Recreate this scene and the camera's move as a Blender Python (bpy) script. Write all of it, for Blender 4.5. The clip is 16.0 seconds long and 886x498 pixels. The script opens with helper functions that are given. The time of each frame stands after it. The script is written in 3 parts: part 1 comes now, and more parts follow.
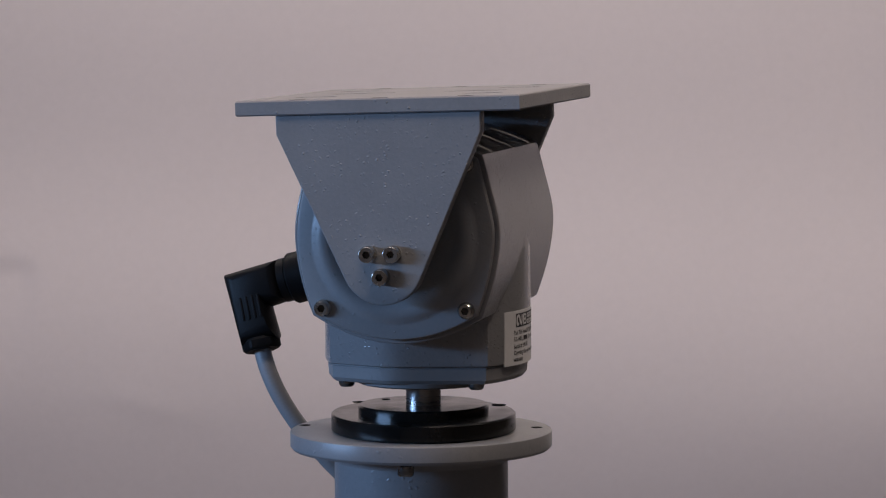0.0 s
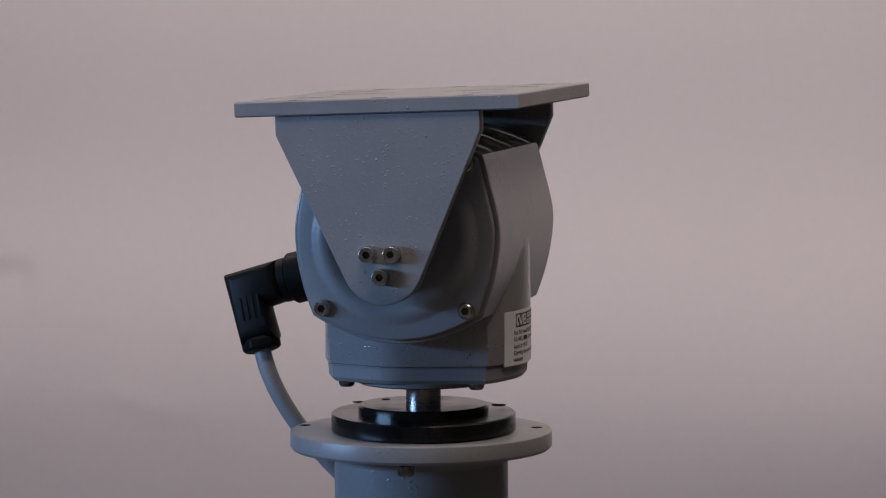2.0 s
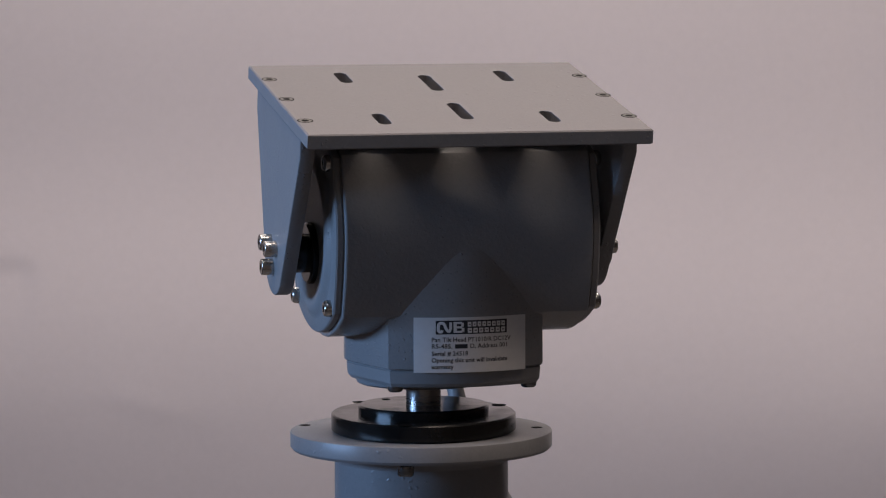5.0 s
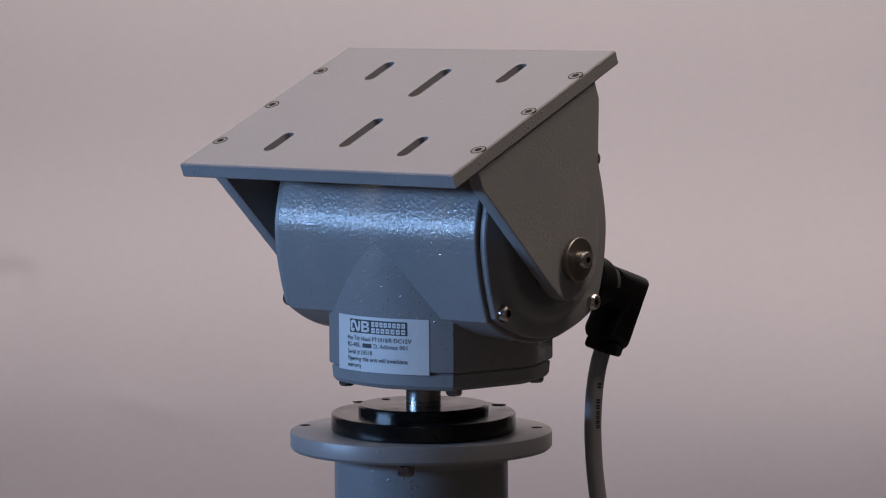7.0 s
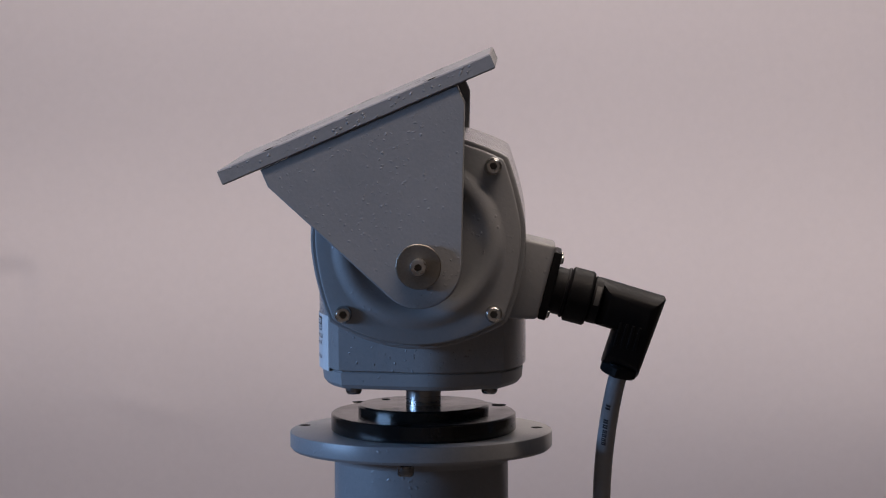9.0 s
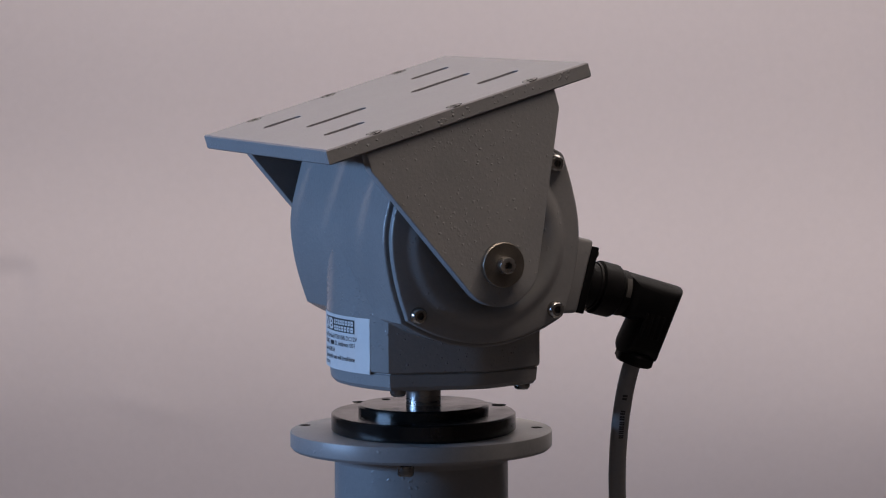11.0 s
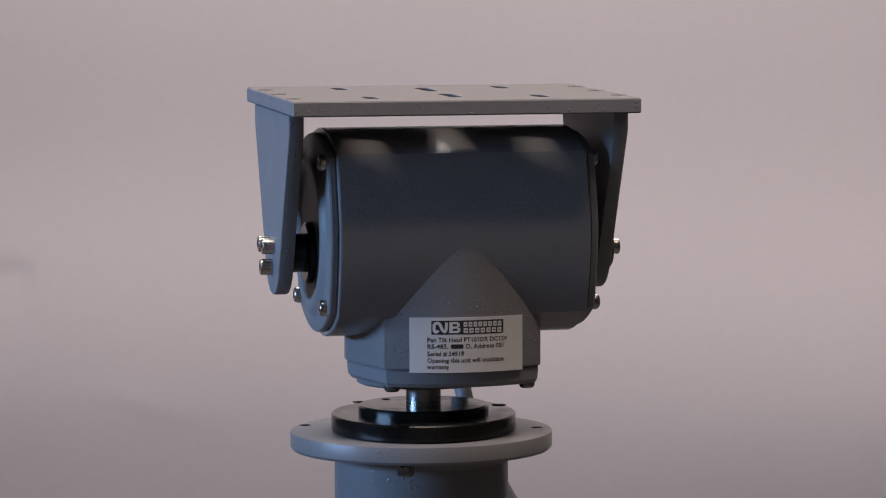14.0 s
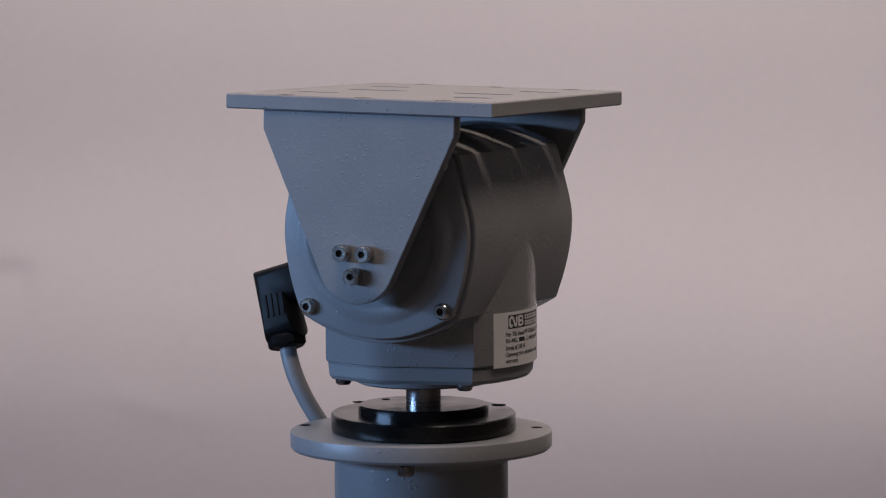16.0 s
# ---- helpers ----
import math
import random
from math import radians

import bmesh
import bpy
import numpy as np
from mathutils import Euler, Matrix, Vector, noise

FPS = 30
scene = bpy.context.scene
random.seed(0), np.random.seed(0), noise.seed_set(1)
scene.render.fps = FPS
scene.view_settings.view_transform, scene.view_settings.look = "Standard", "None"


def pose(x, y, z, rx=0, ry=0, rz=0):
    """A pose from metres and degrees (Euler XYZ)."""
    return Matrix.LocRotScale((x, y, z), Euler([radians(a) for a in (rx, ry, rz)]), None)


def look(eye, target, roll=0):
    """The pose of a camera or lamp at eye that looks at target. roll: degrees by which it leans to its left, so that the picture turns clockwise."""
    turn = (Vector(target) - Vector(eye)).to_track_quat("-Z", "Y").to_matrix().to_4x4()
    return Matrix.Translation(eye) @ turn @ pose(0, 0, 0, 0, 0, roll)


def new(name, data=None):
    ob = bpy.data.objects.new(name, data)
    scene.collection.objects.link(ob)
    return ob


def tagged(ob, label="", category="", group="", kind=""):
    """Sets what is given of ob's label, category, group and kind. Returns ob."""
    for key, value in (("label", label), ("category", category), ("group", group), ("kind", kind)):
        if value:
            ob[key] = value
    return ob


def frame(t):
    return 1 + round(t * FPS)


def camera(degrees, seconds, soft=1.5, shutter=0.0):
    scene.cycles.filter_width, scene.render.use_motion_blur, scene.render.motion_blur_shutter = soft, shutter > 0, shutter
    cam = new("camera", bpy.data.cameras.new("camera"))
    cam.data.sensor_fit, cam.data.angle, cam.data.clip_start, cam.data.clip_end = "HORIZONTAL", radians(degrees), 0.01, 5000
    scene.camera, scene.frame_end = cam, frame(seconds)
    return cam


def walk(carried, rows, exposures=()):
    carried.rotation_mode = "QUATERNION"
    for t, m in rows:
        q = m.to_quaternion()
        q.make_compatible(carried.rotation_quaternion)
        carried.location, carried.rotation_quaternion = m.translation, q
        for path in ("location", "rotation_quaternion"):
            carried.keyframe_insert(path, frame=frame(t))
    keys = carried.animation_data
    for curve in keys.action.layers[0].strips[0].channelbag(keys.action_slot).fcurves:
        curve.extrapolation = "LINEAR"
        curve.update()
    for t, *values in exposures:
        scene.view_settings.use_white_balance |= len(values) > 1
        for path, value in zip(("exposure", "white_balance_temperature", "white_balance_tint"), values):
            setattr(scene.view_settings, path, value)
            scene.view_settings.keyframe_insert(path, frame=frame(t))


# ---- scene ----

Z0 = 1.15            # height of the tilt axis over the floor
PIVOT = 0.067        # tilt axis over the underside of the head

# camera: stands still
cam = camera(15.39, 16.0, soft=1.15)
EYE_AT = (0.0, -1.729, Z0 + 0.14187)
EYE = look(EYE_AT, (EYE_AT[0] + 0.00618736, EYE_AT[1] + 0.99665829, EYE_AT[2] - 0.08144921), -0.2435)
walk(cam, [(0.0, EYE), (16.0, EYE)], [(0.0, 0.18), (4.0, 0.19), (6.5, 0.28), (9.0, 0.35), (12.0, 0.28), (16.0, 0.30)])

# ---------------------------------------------------------------- light
world = bpy.data.worlds.new("sky")
scene.world = world
world.use_nodes = True
wn = world.node_tree
sky = wn.nodes.new("ShaderNodeTexSky")
sky.sky_type, sky.sun_disc = "NISHITA", False
sky.sun_elevation, sky.sun_rotation = radians(35), radians(200)
wn.links.new(sky.outputs["Color"], wn.nodes["Background"].inputs["Color"])
wn.nodes["Background"].inputs["Strength"].default_value = 0.1


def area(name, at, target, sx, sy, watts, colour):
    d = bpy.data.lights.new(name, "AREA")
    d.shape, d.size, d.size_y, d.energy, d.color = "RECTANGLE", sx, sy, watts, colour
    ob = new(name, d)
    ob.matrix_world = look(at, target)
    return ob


# a cool window in the west wall, a long warm ceiling tube and a broad added fill from above
LEFT_X, RIGHT_X, BACK_Y, FRONT_Y, TOP = -1.7, 2.4, 2.5, -2.7, 2.6
WEST = (-0.95, -0.02, 1.30, 1.46)    # y from, y to, z from, z to


def window_light(name, x, o, inward, watts, colour):
    y, z = (o[0] + o[1]) / 2, (o[2] + o[3]) / 2
    return area(name, (x + 0.02 * inward, y, z), (x + inward, y, z), o[1] - o[0] - 0.02, o[3] - o[2] - 0.02, watts, colour)


window_light("west_daylight", LEFT_X, WEST, 1, 21.5, (0.32, 0.56, 1.0))
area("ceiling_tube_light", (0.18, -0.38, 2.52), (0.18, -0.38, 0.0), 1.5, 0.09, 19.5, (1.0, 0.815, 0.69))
# unseen broad fill, added to brighten the backdrop and the plate's top
area("backdrop_fill_light", (0.20, 0.95, 2.52), (0.20, 0.95, 0.0), 1.9, 0.8, 21.0, (1.0, 0.885, 0.815))

# ---------------------------------------------------------------- materials


def node(nt, kind, **inputs):
    n = nt.nodes.new(kind)
    for key, value in inputs.items():
        n.inputs[key.replace("_", " ")].default_value = value
    return n


def ramp(nt, source, stops):
    r = nt.nodes.new("ShaderNodeValToRGB")
    while len(r.color_ramp.elements) < len(stops):
        r.color_ramp.elements.new(0.5)
    for e, (p, v) in zip(r.color_ramp.elements, stops):
        e.position = p
        e.color = (v, v, v, 1) if isinstance(v, (int, float)) else (*v, 1)
    nt.links.new(source, r.inputs["Fac"])
    return r.outputs["Color"]


def surface(name, dark, light, rough=0.5, metal=0.0, grain=300.0, grain_bump=0.0, depth=0.001, stain=12.0, spots=0.0, spot_scale=150.0, rough_var=0.08, spec=0.5, stretch=None, crowding=0.40):
    """Base colour between two tones by broad stains and fine grain, with a fine relief, and raised specks where asked."""
    m = bpy.data.materials.new(name)
    m.use_nodes = True
    nt = m.node_tree
    b = nt.nodes["Principled BSDF"]
    co = nt.nodes.new("ShaderNodeTexCoord").outputs["Object"]
    if stretch:
        mp = nt.nodes.new("ShaderNodeMapping")
        mp.inputs["Scale"].default_value = stretch
        nt.links.new(co, mp.inputs["Vector"])
        co = mp.outputs["Vector"]
    big = node(nt, "ShaderNodeTexNoise", Scale=stain, Detail=5.0, Roughness=0.6)
    fine = node(nt, "ShaderNodeTexNoise", Scale=grain, Detail=3.0, Roughness=0.6)
    for n in (big, fine):
        nt.links.new(co, n.inputs["Vector"])
    mixed = nt.nodes.new("ShaderNodeMix")
    mixed.inputs["Factor"].default_value = 0.4
    nt.links.new(big.outputs["Fac"], mixed.inputs["A"])
    nt.links.new(fine.outputs["Fac"], mixed.inputs["B"])
    col = ramp(nt, mixed.outputs["Result"], [(0.3, dark), (0.7, light)])
    nt.links.new(col, b.inputs["Base Color"])
    rr = ramp(nt, big.outputs["Fac"], [(0.3, max(rough - rough_var, 0.02)), (0.7, min(rough + rough_var, 1.0))])
    nt.links.new(rr, b.inputs["Roughness"])
    b.inputs["Metallic"].default_value = metal
    b.inputs["Specular IOR Level"].default_value = spec
    height = None
    if grain_bump:
        bump = node(nt, "ShaderNodeBump", Strength=grain_bump, Distance=depth)
        nt.links.new(fine.outputs["Fac"], bump.inputs["Height"])
        height = bump.outputs["Normal"]
    if spots:
        vo = node(nt, "ShaderNodeTexVoronoi", Scale=spot_scale, Randomness=1.0)
        warp = node(nt, "ShaderNodeTexNoise", Scale=spot_scale * 2.2, Detail=1.0)
        shift = nt.nodes.new("ShaderNodeVectorMath")
        shift.operation = "MULTIPLY_ADD"
        shift.inputs[1].default_value = (0.55 / spot_scale,) * 3
        nt.links.new(co, warp.inputs["Vector"])
        nt.links.new(warp.outputs["Color"], shift.inputs[0])
        nt.links.new(co, shift.inputs[2])
        nt.links.new(shift.outputs["Vector"], vo.inputs["Vector"])
        dots = ramp(nt, vo.outputs["Distance"], [(0.0, 1.0), (0.30, 0.0)])
        sep = nt.nodes.new("ShaderNodeSeparateColor")
        nt.links.new(vo.outputs["Color"], sep.inputs["Color"])
        patch = node(nt, "ShaderNodeTexNoise", Scale=spot_scale * 0.13, Detail=2.0, Roughness=0.6)
        nt.links.new(co, patch.inputs["Vector"])
        crowd = nt.nodes.new("ShaderNodeMath")
        crowd.operation = "MULTIPLY"
        nt.links.new(ramp(nt, sep.outputs["Red"], [(0.3, 0.0), (1.0, 1.0)]), crowd.inputs[0])
        nt.links.new(ramp(nt, patch.outputs["Fac"], [(crowding, 0.10), (crowding + 0.2, 1.0)]), crowd.inputs[1])
        chosen = crowd.outputs["Value"]
        mul = nt.nodes.new("ShaderNodeMath")
        mul.operation = "MULTIPLY"
        nt.links.new(dots, mul.inputs[0])
        nt.links.new(chosen, mul.inputs[1])
        bump2 = node(nt, "ShaderNodeBump", Strength=min(spots, 1.0), Distance=0.0011)
        nt.links.new(mul.outputs["Value"], bump2.inputs["Height"])
        if height:
            nt.links.new(height, bump2.inputs["Normal"])
        height = bump2.outputs["Normal"]
    if height:
        nt.links.new(height, b.inputs["Normal"])
    return m


PAINT = surface("grey_orange_peel_enamel", (0.215, 0.22, 0.23), (0.255, 0.255, 0.26), 0.17, 0, 440, 0.46, 0.0006, 25, 0.3, 340, rough_var=0.04, spec=0.27)
PAINT_CAST = surface("grey_satin_enamel", (0.215, 0.22, 0.23), (0.255, 0.255, 0.26), 0.42, 0, 440, 0.2, 0.0005, 25, 0.5, 340, spec=0.32)
PAINT_COLUMN = surface("grey_blistered_enamel", (0.215, 0.22, 0.23), (0.255, 0.255, 0.26), 0.17, 0, 440, 0.36, 0.0006, 25, 0.7, 390, rough_var=0.05, crowding=0.30)
PAINT_ARM = surface("grey_speckled_enamel", (0.215, 0.22, 0.23), (0.26, 0.26, 0.265), 0.42, 0, 520, 0.27, 0.0005, 25, 0.85, 370, spec=0.18, crowding=0.34)
# PAINT_TOP: the same enamel, darkened against the strong light from above
PAINT_TOP = surface("grey_enamel_darkened_top", (0.18, 0.176, 0.186), (0.212, 0.205, 0.214), 0.68, 0, 620, 0.1, 0.0005, 25, 0.3, 260, spec=0.14)
PAINT_POST = surface("grey_enamel_post", (0.18, 0.185, 0.197), (0.225, 0.226, 0.234), 0.36, 0, 500, 0.16, 0.0005, 20, 0.5, 260, spec=0.36)
BLACK = surface("black_anodised", (0.005, 0.005, 0.005), (0.010, 0.010, 0.010), 0.19, 0, 500, 0.05, 0.0003, 40, spec=0.3)
PLASTIC = surface("black_plastic", (0.004, 0.004, 0.0045), (0.008, 0.008, 0.0088), 0.46, 0, 900, 0.25, 0.0004, 60, spec=0.11)
GASKET = surface("grey_tape", (0.03, 0.029, 0.028), (0.055, 0.053, 0.051), 0.6)
STEEL = surface("stainless_steel", (0.42, 0.405, 0.38), (0.56, 0.54, 0.51), 0.25, 1.0, 700, 0.05, 0.0002, 80)
WASHER = surface("brushed_washer", (0.17, 0.155, 0.135), (0.25, 0.23, 0.205), 0.46, 1.0, 900, 0.1, 0.0002, 90)
SHAFT = surface("turned_steel", (0.20, 0.205, 0.21), (0.30, 0.30, 0.305), 0.28, 1.0, 300, 0.1, 0.0002, 60, stretch=(0.2, 0.2, 3))
RECESS = surface("shadowed_steel_recess", (0.07, 0.066, 0.06), (0.12, 0.115, 0.105), 0.4, 1.0, 500, 0.1, 0.0002, 60)
OXIDE = surface("dull_oxidised_steel", (0.05, 0.046, 0.042), (0.10, 0.094, 0.088), 0.55, 0, 500, 0.1, 0.0002, 60)
# SOCKET: near-black that stands in for the shade inside holes
SOCKET = surface("painted_recess_shade", (0.003, 0.003, 0.003), (0.006, 0.006, 0.006), 0.8, spec=0.04)
CABLE = surface("grey_pvc", (0.20, 0.205, 0.215), (0.25, 0.25, 0.26), 0.5, 0, 600, 0.1, 0.0003, 40)
PAPER = surface("white_label", (0.58, 0.58, 0.59), (0.65, 0.65, 0.65), 0.45, 0, 300, 0.06, 0.0004, 60)
INK = surface("black_ink", (0.012, 0.012, 0.016), (0.025, 0.025, 0.03), 0.5)
WALL = surface("backdrop_paper", (0.80, 0.72, 0.71), (0.85, 0.765, 0.755), 0.8, 0, 90, 0.05, 0.001, 2.2, spec=0.2)
WHITE = surface("white_ceiling_paint", (0.5, 0.48, 0.46), (0.56, 0.54, 0.52), 0.85, 0, 60, 0.1, 0.001, 2, spec=0.2)
# made-up wall tones: DIM holds bounced light down, WARM sends it back
DIM = surface("brown_unseen_dim_wall", (0.085, 0.068, 0.056), (0.115, 0.090, 0.074), 0.8, 0, 80, 0.2, 0.001, 3, spec=0.2)
WARM = surface("tan_unseen_bounce_wall", (0.30, 0.24, 0.187), (0.36, 0.293, 0.23), 0.8, 0, 80, 0.2, 0.001, 3, spec=0.2)
FLOOR = surface("dark_vinyl", (0.12, 0.105, 0.095), (0.17, 0.15, 0.135), 0.5, 0, 200, 0.1, 0.0005, 4)

# ---------------------------------------------------------------- mesh helpers (millimetres from the tilt axis)


def finish(name, bm, material, parent=None, label="", lift=0.0, smooth=38):
    """Links a bmesh given in millimetres as one mesh object; lift moves it along z, in millimetres."""
    bmesh.ops.translate(bm, verts=bm.verts, vec=(0, 0, lift))
    bmesh.ops.scale(bm, verts=bm.verts, vec=(0.001, 0.001, 0.001))
    bmesh.ops.recalc_face_normals(bm, faces=bm.faces)
    me = bpy.data.meshes.new(name)
    bm.to_mesh(me)
    bm.free()
    for p in me.polygons:
        p.use_smooth = smooth > 0
    if smooth:
        me.set_sharp_from_angle(angle=radians(smooth))
    me.materials.append(material)
    ob = new(name, me)
    if parent is not None:
        ob.parent = parent
    if label:
        tagged(ob, label)
    return ob


def loft(bm, rings, cap0=True, cap1=True):
    """Joins rings of equally many points with faces."""
    vs = [[bm.verts.new(p) for p in ring] for ring in rings]
    n = len(vs[0])
    for a, b in zip(vs, vs[1:]):
        for i in range(n):
            bm.faces.new((a[i], a[(i + 1) % n], b[(i + 1) % n], b[i]))
    if cap0:
        bm.faces.new(vs[0][::-1])
    if cap1:
        bm.faces.new(vs[-1])
    return vs


def bulged(corners, sags, n):
    """A closed outline of four corners, counter-clockwise, whose sides swell outwards by sags; n points a side."""
    out = []
    for (p, q, s) in zip(corners, corners[1:] + corners[:1], sags):
        p, q = Vector(p), Vector(q)
        d = q - p
        nrm = Vector((d.y, -d.x)).normalized()
        for i in range(n):
            u = i / n
            out.append(p + d * u + nrm * s * 4 * u * (1 - u))
    return out


def inset(loop, by, mid):
    """The outline drawn in by about that much towards mid."""
    mid = Vector(mid)
    return [mid + (p - mid) * (1 - by / (p - mid).length) for p in loop]


def lathe(bm, profile, at, axis="z", n=40, cap0=True, cap1=True):
    """Turns (radius, height) pairs round an axis through at."""
    rings = []
    for r, h in profile:
        ring = []
        for i in range(n):
            a = 2 * math.pi * i / n
            u, v = r * math.cos(a), r * math.sin(a)
            off = {"z": (u, v, h), "x": (h, u, v), "y": (v, h, u)}[axis]
            ring.append(Vector(at) + Vector(off))
        rings.append(ring)
    return loft(bm, rings, cap0, cap1)


def block(bm, x0, x1, y0, y1, z0, z1, bevel=0.0, segments=2):
    got = bmesh.ops.create_cube(bm, size=1.0)
    for v in got["verts"]:
        v.co = ((x0 + x1) / 2 + v.co.x * (x1 - x0), (y0 + y1) / 2 + v.co.y * (y1 - y0), (z0 + z1) / 2 + v.co.z * (z1 - z0))
    if bevel:
        es = list({e for v in got["verts"] for e in v.link_edges})
        bmesh.ops.bevel(bm, geom=es, offset=bevel, segments=segments, affect="EDGES", profile=0.5)


def cap_screw(name, parent, at, axis, sign, r, h, lift, material=STEEL, label="", dome=False):
    """A socket-head screw whose head stands on at, with its hexagonal recess."""
    bm = bmesh.new()
    n = 24
    hexr = [0.47 * r / math.cos(((a * 360 / n) % 60 - 30) * math.pi / 180) * 0.87 for a in range(n)]
    top = 0.72 * r if dome else 0.86 * r
    prof = [(r, -0.4), (r, h * (0.45 if dome else 0.86)), (0.9 * r if dome else 0.95 * r, h * (0.8 if dome else 0.96)), (top, h)]
    rings = []
    for rr, hh in prof:
        rings.append([(rr, i, hh) for i in range(n)])
    rings.append([(hexr[i], i, h) for i in range(n)])
    rings.append([(hexr[i] * 0.98, i, h * 0.35) for i in range(n)])
    pts = []
    for ring in rings:
        row = []
        for rr, i, hh in ring:
            a = 2 * math.pi * i / n
            u, v, w = rr * math.cos(a), rr * math.sin(a), hh * sign
            off = {"z": (u, v, w), "x": (w, u, v), "y": (v, w, u)}[axis]
            row.append(Vector(at) + Vector(off))
        pts.append(row)
    loft(bm, pts)
    ob = finish(name, bm, material, parent, label, lift, 30)
    # recess floor: a darker copy of the steel, its shade painted in
    ob.data.materials.append(RECESS)
    ob.data.polygons[len(ob.data.polygons) - 1].material_index = 1
    return ob


def empty(name, at, parent=None):
    ob = new(name)
    ob.empty_display_size = 0.05
    ob.location = at
    if parent is not None:
        ob.parent = parent
    return ob


# ---------------------------------------------------------------- room


def wall_piece(name, x0, x1, y0, y1, z0, z1, material, label, category):
    bm = bmesh.new()
    block(bm, x0 * 1000, x1 * 1000, y0 * 1000, y1 * 1000, z0 * 1000, z1 * 1000)
    return tagged(finish(name, bm, material), label, category, kind="structure")


# an unseen, added room; the tones of its walls steer the bounced light
wall_piece("floor", LEFT_X - 0.15, RIGHT_X + 0.15, FRONT_Y - 0.15, BACK_Y + 0.15, -0.1, 0.0, FLOOR, "grey vinyl floor under the steel post", "floor")
wall_piece("ceiling", LEFT_X - 0.15, RIGHT_X + 0.15, FRONT_Y - 0.15, BACK_Y + 0.15, TOP, TOP + 0.1, WHITE, "plain white painted ceiling of the room", "ceiling")
wall_piece("wall_north", LEFT_X - 0.15, RIGHT_X + 0.15, BACK_Y, BACK_Y + 0.15, 0.0, TOP, WHITE, "plain white wall behind the paper backdrop", "wall")
wall_piece("wall_south", LEFT_X - 0.15, RIGHT_X + 0.15, FRONT_Y - 0.15, FRONT_Y, 0.0, TOP, WARM, "unseen tan wall added to bounce warm light to the front", "wall")


def wall_with_window(name, x0, x1, o, label):
    """A wall along y as four blocks round its window opening."""
    bm = bmesh.new()
    x0, x1 = x0 * 1000, x1 * 1000
    f, b, y0, y1, z0, z1 = [v * 1000 for v in (FRONT_Y, BACK_Y, *o)]
    block(bm, x0, x1, f, y0, 0, TOP * 1000)
    block(bm, x0, x1, y1, b, 0, TOP * 1000)
    block(bm, x0, x1, y0, y1, 0, z0)
    block(bm, x0, x1, y0, y1, z1, TOP * 1000)
    return tagged(finish(name, bm, DIM), label, "wall", kind="structure")


wall_with_window("wall_west", LEFT_X - 0.15, LEFT_X, WEST, "unseen brown side wall, kept dim, with a low wide window opening")
wall_piece("wall_east", RIGHT_X, RIGHT_X + 0.15, FRONT_Y, BACK_Y, 0.0, TOP, DIM, "unseen brown side wall added to hold bounced light down", "wall")


